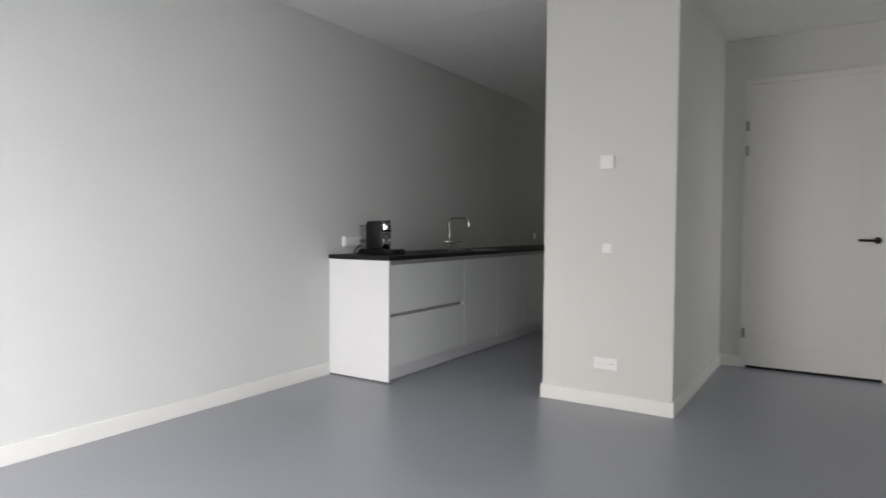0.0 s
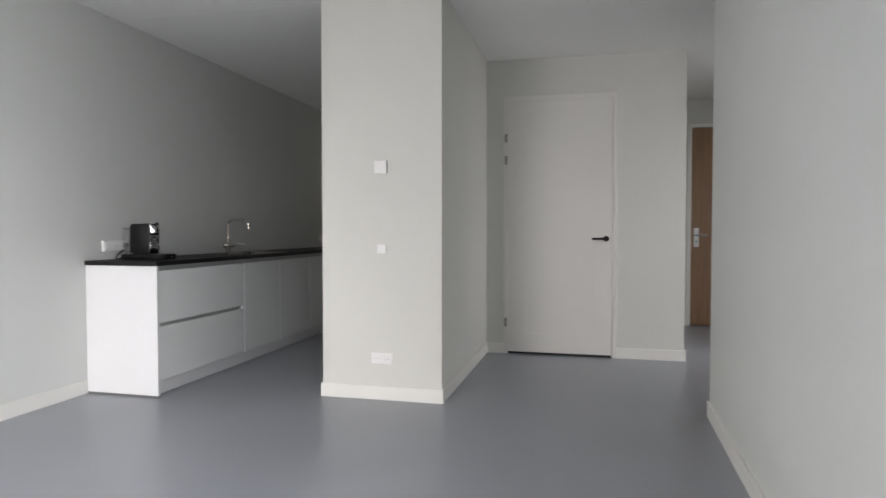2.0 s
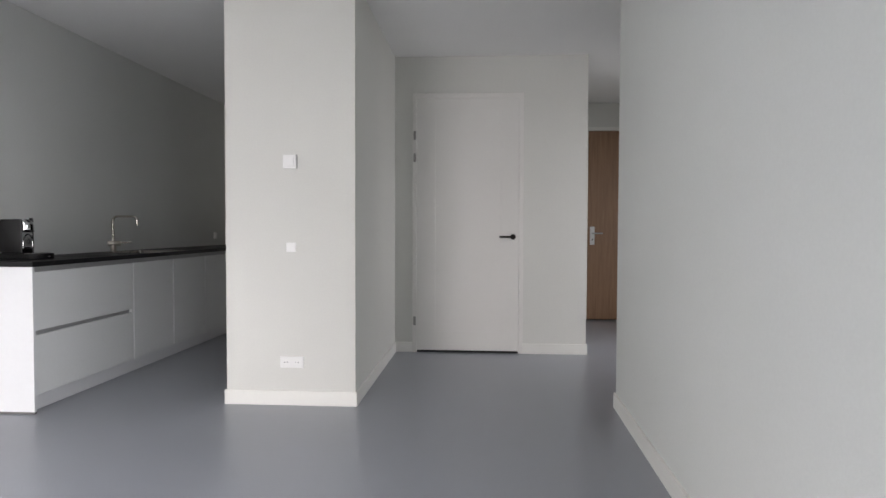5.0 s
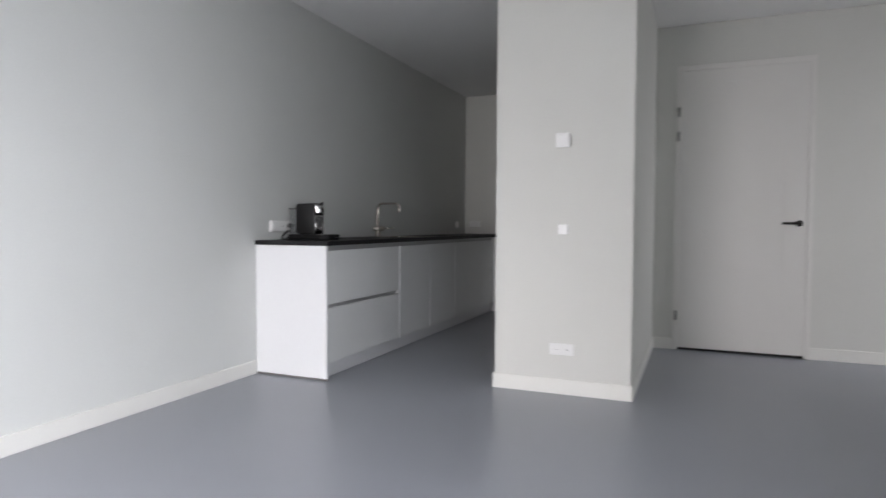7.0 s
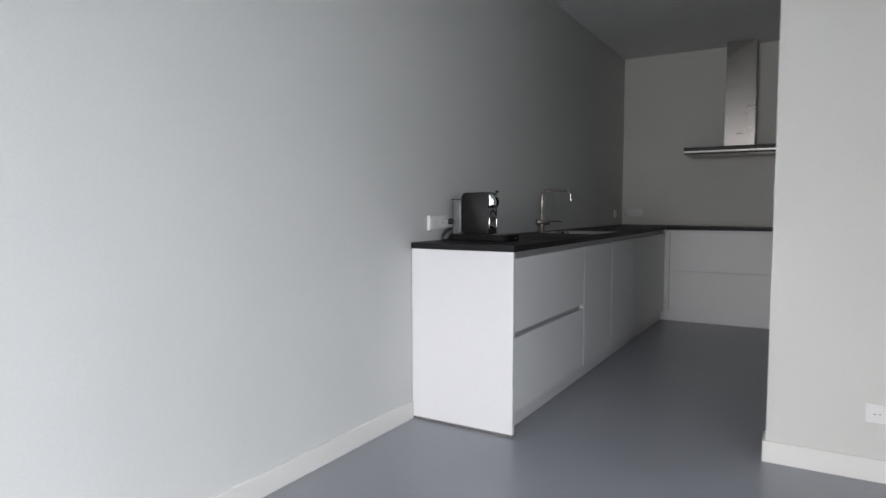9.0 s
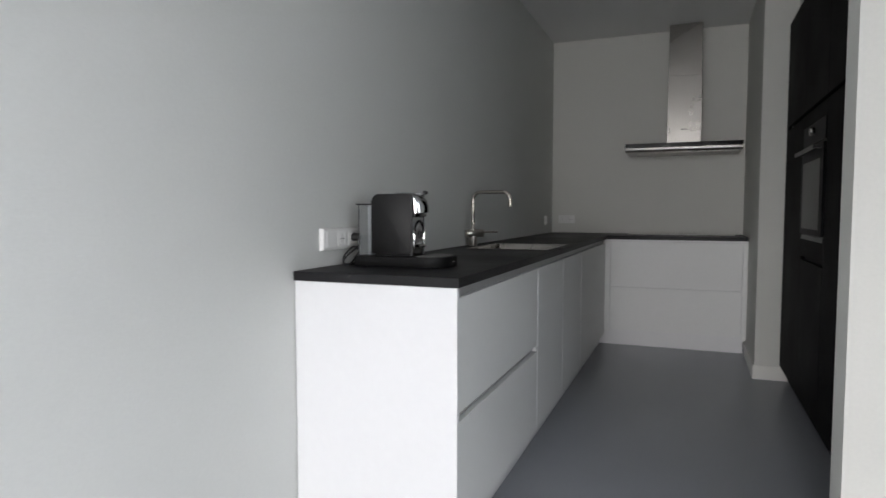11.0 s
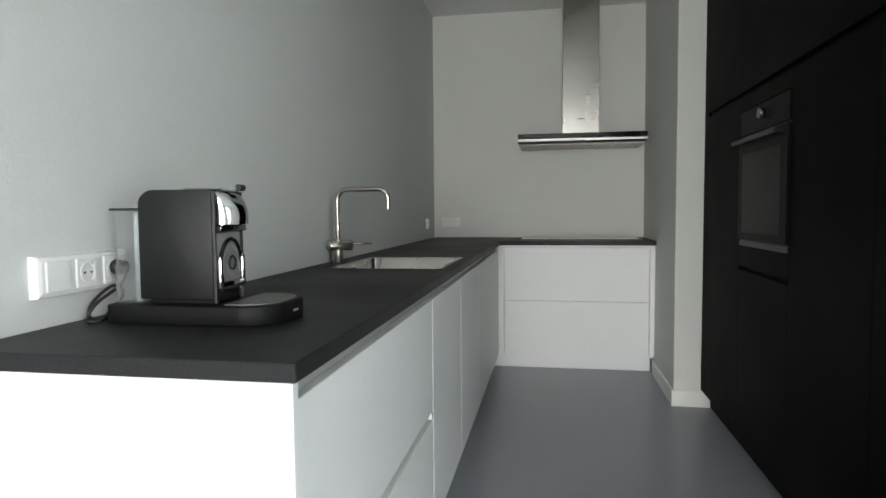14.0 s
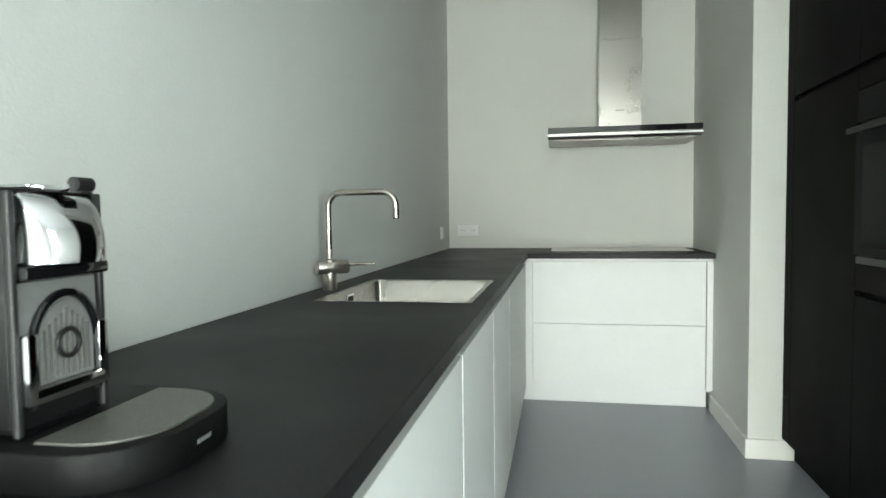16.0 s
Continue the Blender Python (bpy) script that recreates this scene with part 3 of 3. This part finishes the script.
def tap():
    x, y = 0.058, 1.650
    root = thing("kitchen_tap", (x, y, ZT), "brushed nickel swan-neck kitchen tap with side lever", "tap")
    part("base", cyl_bm(0.0235, 0.098, 32, at=(x, y, ZT), bevel=0.002), M_NICKEL, root, smooth=True)
    part("valve_body", cyl_bm(0.0225, 0.105, 32, at=(x - 0.030, y - 0.036, ZT + 0.074), rot=(0, 90, 40), bevel=0.004), M_NICKEL, root, smooth=True)
    pts = [(x, y, ZT + 0.10), (x, y, ZT + 0.27)]
    R, top_z, reach = 0.045, ZT + 0.311, 0.223
    for k in range(9):
        a = radians(90 * k / 8)
        pts.append((x + R - R * math.cos(a), y, top_z - R + R * math.sin(a)))
    for k in range(9):
        a = radians(90 * k / 8)
        pts.append((x + reach - R + R * math.sin(a), y, top_z - R + R * math.cos(a)))
    pts.append((x + reach, y, top_z - 0.082))
    part("spout", tube_bm(pts, 0.0102, 20), M_NICKEL, root, smooth=True)
    part("aerator", cyl_bm(0.0085, 0.004, 20, at=(x + reach, y, top_z - 0.085)), M_HOLE, root)
    part("lever", tube_bm([(x + 0.045, y + 0.028, ZT + 0.080), (x + 0.125, y + 0.080, ZT + 0.080)], 0.0055), M_NICKEL, root, smooth=True)


sink()
tap()


# ---- hob and hood ----
hob = thing("hob", (1.17, 3.85, ZT), "black glass hob with a steel edge, flush on the worktop", "hob")
part("glass", box_bm(0.730, 3.680, ZT + 0.0005, 1.580, 4.110, ZT + 0.006, 0.002), M_HOB, hob)
part("front_trim", box_bm(0.730, 3.674, ZT + 0.0005, 1.580, 3.6795, ZT + 0.007, 0.001), M_STEELD, hob, "thin steel edge")


def hood():
    root = thing("cooker_hood", (1.165, Y_BACK, 1.61), "flat stainless steel wall-mounted cooker hood with chimney", "cooker hood")
    x0, x1, y0, y1 = 0.712, 1.612, 3.650, Y_BACK - 0.002
    part("canopy", join_bm(box_bm(x0, y0 + 0.004, 1.652, x1, y1, 1.696, 0.002)), M_STEEL, root)
    part("glass_front", box_bm(x0 + 0.002, y0 - 0.004, 1.664, x1 - 0.002, y0 + 0.003, 1.700, 0.001), M_GLOSS, root, "black glass control strip")
    part("lower_trim", box_bm(x0, y0 - 0.002, 1.646, x1, y0 + 0.01, 1.657, 0.001), M_ALU, root, "bright steel trim")
    under = bmesh.new()
    a = [under.verts.new(p) for p in ((x0, y0, 1.648), (x1, y0, 1.648), (x1, y1, 1.648), (x0, y1, 1.648))]
    b = [under.verts.new(p) for p in ((x0 + 0.004, y0 + 0.03, 1.632), (x1 - 0.004, y0 + 0.03, 1.632), (x1 - 0.004, y1, 1.632), (x0 + 0.004, y1, 1.632))]
    for k in range(4):
        under.faces.new((a[k], a[(k + 1) % 4], b[(k + 1) % 4], b[k]))
    under.faces.new(b[::-1])
    under.faces.new(a)
    bmesh.ops.recalc_face_normals(under, faces=under.faces)
    part("filter_tray", under, M_STEEL, root)
    for k in range(3):
        part("filter", box_bm(x0 + 0.08 + k * 0.25, y0 + 0.09, 1.629, x0 + 0.32 + k * 0.25, y1 - 0.06, 1.633, 0.001), M_STEEL, root)
    part("chimney_lower", box_bm(1.033, 3.958, 1.696, 1.305, y1, 2.295, 0.002), M_STEEL, root)
    part("chimney_upper", box_bm(1.037, 3.962, 2.296, 1.301, y1, H - 0.001, 0.002), M_STEEL, root)
    part("badge", box_bm(1.140, 3.9565, 1.838, 1.196, 3.959, 1.844), M_BLACK, root, "small dark maker's plate")


hood()


# ---- tall cupboards and oven ----
XC = 1.812       # faces of the tall cupboards
TOP = 2.352
GAP = 1.672


def tall_unit(y0, y1, label, oven=False):
    root = thing("tall_cabinet", ((XC + 2.42) / 2, (y0 + y1) / 2, 0), label, "tall cabinet", "row of tall kitchen cupboards")
    part("body", box_bm(XC + 0.022, y0 + 0.001, 0.10, 2.42, y1 - 0.001, TOP), M_DARK, root)
    g = 0.0007
    part("upper_door", box_bm(XC, y0 + g, GAP + 0.012, XC + 0.020, y1 - g, TOP, 0.001), M_DARK, root)
    if oven:
        part("lower_door", box_bm(XC, y0 + g, 0.105, XC + 0.020, y1 - g, 0.872, 0.001), M_DARK, root)
        part("filler", box_bm(XC + 0.0, y0 + g, 0.892, XC + 0.020, y1 - g, 0.990, 0.001), M_DARK, root)
        part("filler", box_bm(XC + 0.0, y0 + g, 1.594, XC + 0.020, y1 - g, GAP - 0.012, 0.001), M_DARK, root)
    else:
        part("lower_door", box_bm(XC, y0 + g, 0.105, XC + 0.020, y1 - g, GAP - 0.012, 0.001), M_DARK, root)
    part("plinth", box_bm(1.866, y0, 0.002, 1.882, y1, 0.098), M_DARK, root)
    return root


tall_unit(2.195, 2.800, "black-brown tall cupboard with two flat doors")
tall_unit(1.585, 2.195, "black-brown tall oven cupboard with a built-in oven", True)
tall_unit(0.975, 1.585, "black-brown tall cupboard beside the oven")
tall_unit(0.436, 0.975, "narrow black-brown tall cupboard beside the partition")
fill = thing("filler_panel", (2.1, 2.845, 0), "black-brown filler panel between cupboard and wall", "panel")
part("board", box_bm(XC, 2.802, 0.105, XC + 0.020, 2.887, TOP, 0.001), M_DARK, fill)
part("foot_board", box_bm(1.866, 2.802, 0.002, 1.882, 2.887, 0.104), M_DARK, fill)


def oven():
    y0, y1, z0, z1 = 1.592, 2.188, 0.988, 1.588
    root = thing("built_in_oven", (1.9, 1.915, z0), "black glass built-in oven with steel trim", "oven")
    part("body", box_bm(XC + 0.006, y0, z0, XC + 0.0215, y1, z1), M_GRAPH, root)
    part("control_panel", box_bm(XC - 0.004, y0, 1.480, XC + 0.006, y1, z1, 0.001), M_OVEN, root, "black glass control panel")
    part("oven_door", box_bm(XC - 0.010, y0, z0 + 0.030, XC + 0.006, y1, 1.468, 0.002), M_OVEN, root, "black glass oven door")
    part("window", box_bm(XC - 0.0112, y0 + 0.06, z0 + 0.06, XC - 0.0098, y1 - 0.06, 1.395, 0.0005), M_OVENW, root, "smoked oven window")
    part("lower_trim", box_bm(XC - 0.002, y0, z0, XC + 0.006, y1, z0 + 0.024, 0.001), M_STEELD, root, "steel trim below the oven door")
    part("handle", join_bm(box_bm(XC - 0.050, y0 + 0.02, 1.436, XC - 0.040, y1 - 0.02, 1.456, 0.003), box_bm(XC - 0.042, y0 + 0.05, 1.440, XC - 0.010, y0 + 0.07, 1.452), box_bm(XC - 0.042, y1 - 0.07, 1.440, XC - 0.010, y1 - 0.05, 1.452)), M_STEELD, root, "steel bar handle")
    part("display", box_bm(XC - 0.0048, 1.962, 1.542, XC - 0.0038, 1.980, 1.547), M_DISPLAY, root, "small blue lit display")
    part("knob", cyl_bm(0.022, 0.022, 32, at=(XC - 0.004, 1.875, 1.543), rot=(0, -90, 0), bevel=0.003), M_STEEL, root, "round steel knob", smooth=True)


oven()


# ---- ceiling light point ----
lamp = thing("ceiling_rose", (1.19, 2.43, H), "round white ceiling connection cover", "ceiling fitting")
part("cover", cyl_bm(0.095, 0.022, 40, 0.085, at=(1.19, 2.43, H - 0.023), bevel=0.004), M_PLASTIC, lamp, smooth=True)
part("cap", cyl_bm(0.055, 0.020, 40, 0.06, at=(1.19, 2.43, H - 0.042), bevel=0.004), M_PLASTIC, lamp, smooth=True)


# ---- coffee machine ----
def coffee_machine():
    root = thing("coffee_machine", (0.22, 0.355, ZT), "black capsule coffee machine with chrome head and clear water tank", "coffee machine")
    y0, y1 = 0.290, 0.400
    z = ZT + 0.001
    # foot: a low slab with a rounded front
    part("base", prism_bm(rounded_outline(0.040, y0 - 0.020, 0.396, y1 + 0.080, (0.02, 0.080, 0.080, 0.02), 12), z, z + 0.037, 0.003), M_FOOT, root, smooth=True)
    part("drip_tray", prism_bm(rounded_outline(0.286, y0 + 0.000, 0.384, y1 + 0.064, (0.003, 0.066, 0.066, 0.003), 12), z + 0.037, z + 0.0395, 0.001), M_GRID, root, "dark metal drip grid")
    part("badge", box_bm(0.3945, 0.366, z + 0.016, 0.3972, 0.388, z + 0.020), M_TRAY, root, "small silver badge")
    part("plinth_block", box_bm(0.122, y0 + 0.016, z + 0.036, 0.262, y1 - 0.016, z + 0.049, 0.002), M_FOOT, root, "black lower block")
    # body: rounded over the back
    side = [(0.108, 0.047), (0.266, 0.047), (0.266, 0.262), (0.140, 0.262)]
    for k in range(1, 8):
        a = radians(90 + 90 * k / 8)
        side.append((0.140 + 0.032 * math.cos(a), 0.230 + 0.032 * math.sin(a)))
    bm = bmesh.new()
    f = bm.faces.new([bm.verts.new((px, y0, z + pz)) for px, pz in side])
    up = bmesh.ops.extrude_face_region(bm, geom=[f])
    bmesh.ops.translate(bm, verts=[g for g in up["geom"] if isinstance(g, bmesh.types.BMVert)], vec=(0, y1 - y0, 0))
    bmesh.ops.recalc_face_normals(bm, faces=bm.faces)
    bmesh.ops.bevel(bm, geom=[e for e in bm.edges if len(e.link_faces) == 2 and e.calc_face_angle() > 1], offset=0.003, segments=2, profile=0.5, affect="EDGES")
    part("body", bm, M_GRAPH, root, smooth=True)
    for yy in (y0 + 0.001, y1 - 0.005):
        part("front_edge", box_bm(0.2665, yy - 0.0015, z + 0.040, 0.2735, yy + 0.005, z + 0.259, 0.002), M_RIM, root, "dark grey metal edge")
    part("column", box_bm(0.262, y0 + 0.006, z + 0.038, 0.268, y1 - 0.006, z + 0.259, 0.001), M_GLOSS, root, "gloss black front")
    # chrome head: a hood curving down to the front
    yc, zb, hh = (y0 + y1) / 2, z + 0.193, 0.064
    bm = bmesh.new()
    rows = []
    for i in range(13):
        u = i / 12
        w = (u - 0.22) / 0.78
        depth = 0.006 + 0.038 * math.sqrt(max(0.0, 1 - abs(w) ** 2.0))
        rows.append([bm.verts.new((0.266 + depth * math.cos(t), yc + 0.042 * math.sin(t), zb + hh * u)) for t in (radians(-88 + 176 * k / 20) for k in range(21))])
    for p, q in zip(rows, rows[1:]):
        for k in range(20):
            bm.faces.new((p[k], p[k + 1], q[k + 1], q[k]))
    bm.faces.new(rows[0][::-1])
    bm.faces.new(rows[-1])
    bmesh.ops.recalc_face_normals(bm, faces=bm.faces)
    part("head", bm, M_CHROME, root, "chrome brewing head", smooth=True)
    collar = [(0.269, yc - 0.0445 * math.cos(t), zb + 0.002 + (hh - 0.004) * math.sin(t) ** 0.8) for t in (math.pi * k / 20 for k in range(21))]
    part("head_collar", tube_bm(collar, 0.0042, 8), M_GLOSS, root, "black collar round the head", smooth=True)
    part("spout_shadow_bar", box_bm(0.267, yc - 0.050, zb - 0.014, 0.284, yc + 0.050, zb - 0.001, 0.003), M_GLOSS, root, "black outlet under the head", smooth=True)
    # folding cup stand
    part("cup_plate", box_bm(0.2675, y0 + 0.006, z + 0.080, 0.271, y1 - 0.010, z + 0.177, 0.001), M_TRAY, root, "ribbed metal plate")
    arch = [(yc - 0.034, z + 0.082), (yc + 0.034, z + 0.082)] + [(yc + 0.034 * math.cos(t), z + 0.112 + 0.044 * math.sin(t)) for t in (math.pi * k / 14 for k in range(15))]
    bm = prism_bm(arch, 0.0, 0.004)
    bmesh.ops.transform(bm, matrix=Matrix(((0, 0, 1, 0.271), (1, 0, 0, 0), (0, 1, 0, 0), (0, 0, 0, 1))), verts=bm.verts)
    stand = part("cup_stand", bm, M_TRAY, root, "arched metal cup stand")
    for k in range(9):
        yy = yc - 0.028 + k * 0.0066
        part("rib", box_bm(0.275, yy, z + 0.086, 0.2765, yy + 0.003, z + 0.150 - abs(k - 4) * 0.0045), M_GREY, stand)
    part("stand_frame", tube_bm([(0.274, p, q) for p, q in ((yc - 0.039, z + 0.062), (yc - 0.040, z + 0.112))] + [(0.275, yc - 0.040 * math.cos(t), z + 0.114 + 0.050 * math.sin(t)) for t in (math.pi * k / 14 for k in range(15))] + [(0.274, yc + 0.040, z + 0.112), (0.274, yc + 0.039, z + 0.062)], 0.004, 10), M_GLOSS, stand, smooth=True)
    for sgn in (-1, 1):
        part("wing", box_bm(0.270, yc + sgn * 0.043 - 0.007, z + 0.066, 0.281, yc + sgn * 0.043 + 0.007, z + 0.132, 0.004), M_CHROME, stand, "chrome wing", smooth=True)
    part("crossbar", box_bm(0.270, yc - 0.044, z + 0.066, 0.282, yc + 0.044, z + 0.081, 0.004), M_CHROME, stand, "chrome crossbar", smooth=True)
    part("ring_mark", tube_bm([(0.2775, yc + 0.013 * math.cos(t), z + 0.116 + 0.013 * math.sin(t)) for t in (2 * math.pi * k / 24 for k in range(25))], 0.0025, 8), M_BLACK, stand, smooth=True)
    # lever
    part("lever", prism_bm([(0.190, yc - 0.022), (0.262, yc - 0.022), (0.262, yc + 0.022), (0.190, yc + 0.022)], z + 0.2625, z + 0.266, 0.001), M_CHROME, root, "chrome lever plate")
    lev = bmesh.new()
    prof = [(0.258, 0.2625), (0.273, 0.2590), (0.286, 0.2585), (0.297, 0.2620)]
    rows = [[lev.verts.new((px, yy, z + pz + dz)) for px, pz in prof] for yy in (yc - 0.013, yc + 0.013) for dz in (0, 0.004)]
    a, b, c, d = rows
    for k in range(3):
        lev.faces.new((b[k], b[k + 1], d[k + 1], d[k]))
        lev.faces.new((a[k], c[k], c[k + 1], a[k + 1]))
        lev.faces.new((a[k], a[k + 1], b[k + 1], b[k]))
        lev.faces.new((c[k], d[k], d[k + 1], c[k + 1]))
    lev.faces.new((a[0], b[0], d[0], c[0]))
    lev.faces.new((a[3], c[3], d[3], b[3]))
    bmesh.ops.recalc_face_normals(lev, faces=lev.faces)
    part("lever_arm", lev, M_CHROME, root, smooth=True)
    part("lever_tip", tube_bm([(0.2990, yc - 0.010, z + 0.2655), (0.2990, yc + 0.010, z + 0.2655)], 0.0068, 14), M_BLACK, root, "black rubber lever tip", smooth=True)
    # water tank
    tank = part("water_tank", join_bm(grid_bm([0.052, 0.0545, 0.1035, 0.106], [y0 + 0.008, y0 + 0.0105, y1 - 0.0105, y1 - 0.008], {(1, 1)}, z + 0.038, z + 0.221)), M_TANK, root, "milky clear plastic water tank")
    # Pale upright strip added inside the clear tank, next to the body.
    part("pale_strip", box_bm(0.088, y0 + 0.014, z + 0.040, 0.1028, y1 - 0.014, z + 0.219, 0.003), M_STRIP, tank, "pale strip in the tank beside the body", smooth=True)
    part("tank_foot", grid_bm([0.0505, 0.0525, 0.1055, 0.1075], [y0 + 0.0065, y0 + 0.0078, y1 - 0.0078, y1 - 0.0065], {(1, 1)}, z + 0.038, z + 0.112), M_TANK, tank)
    part("tank_lid", box_bm(0.042, y0 + 0.004, z + 0.222, 0.107, y1 - 0.004, z + 0.227, 0.002), M_BLACK, root, "thin black tank lid")
    return root


machine = coffee_machine()
machine.location += Vector((0.045, -0.060, 0))

cord = thing("power_cord", (0.03, 0.29, ZT), "black power cord looped from the socket to the coffee machine", "power cord")
part("plug", cyl_bm(0.018, 0.035, 24, 0.014, at=(0.012, 0.332, 1.041), rot=(0, 90, 0), bevel=0.003), M_BLACK, cord, smooth=True)


def bezier(pts, n=14):
    out = []
    p = [Vector(q) for q in pts]
    for i in range(len(p) - 1):
        a, b, c, d = p[max(i - 1, 0)], p[i], p[i + 1], p[min(i + 2, len(p) - 1)]
        for k in range(n):
            t = k / n
            out.append(0.5 * ((2 * b) + (c - a) * t + (2 * a - 5 * b + 4 * c - d) * t * t + (3 * b - a - 3 * c + d) * t ** 3))
    out.append(p[-1])
    return out


part("cable", tube_bm(bezier([(0.045, 0.332, 1.041), (0.066, 0.290, 1.010), (0.052, 0.232, 0.975), (0.040, 0.222, 0.944), (0.058, 0.240, 0.943), (0.060, 0.300, 0.985), (0.045, 0.290, 1.005), (0.034, 0.240, 0.972), (0.040, 0.236, 0.944), (0.075, 0.290, 0.944)]), 0.0035, 10), M_BLACK, cord, smooth=True)
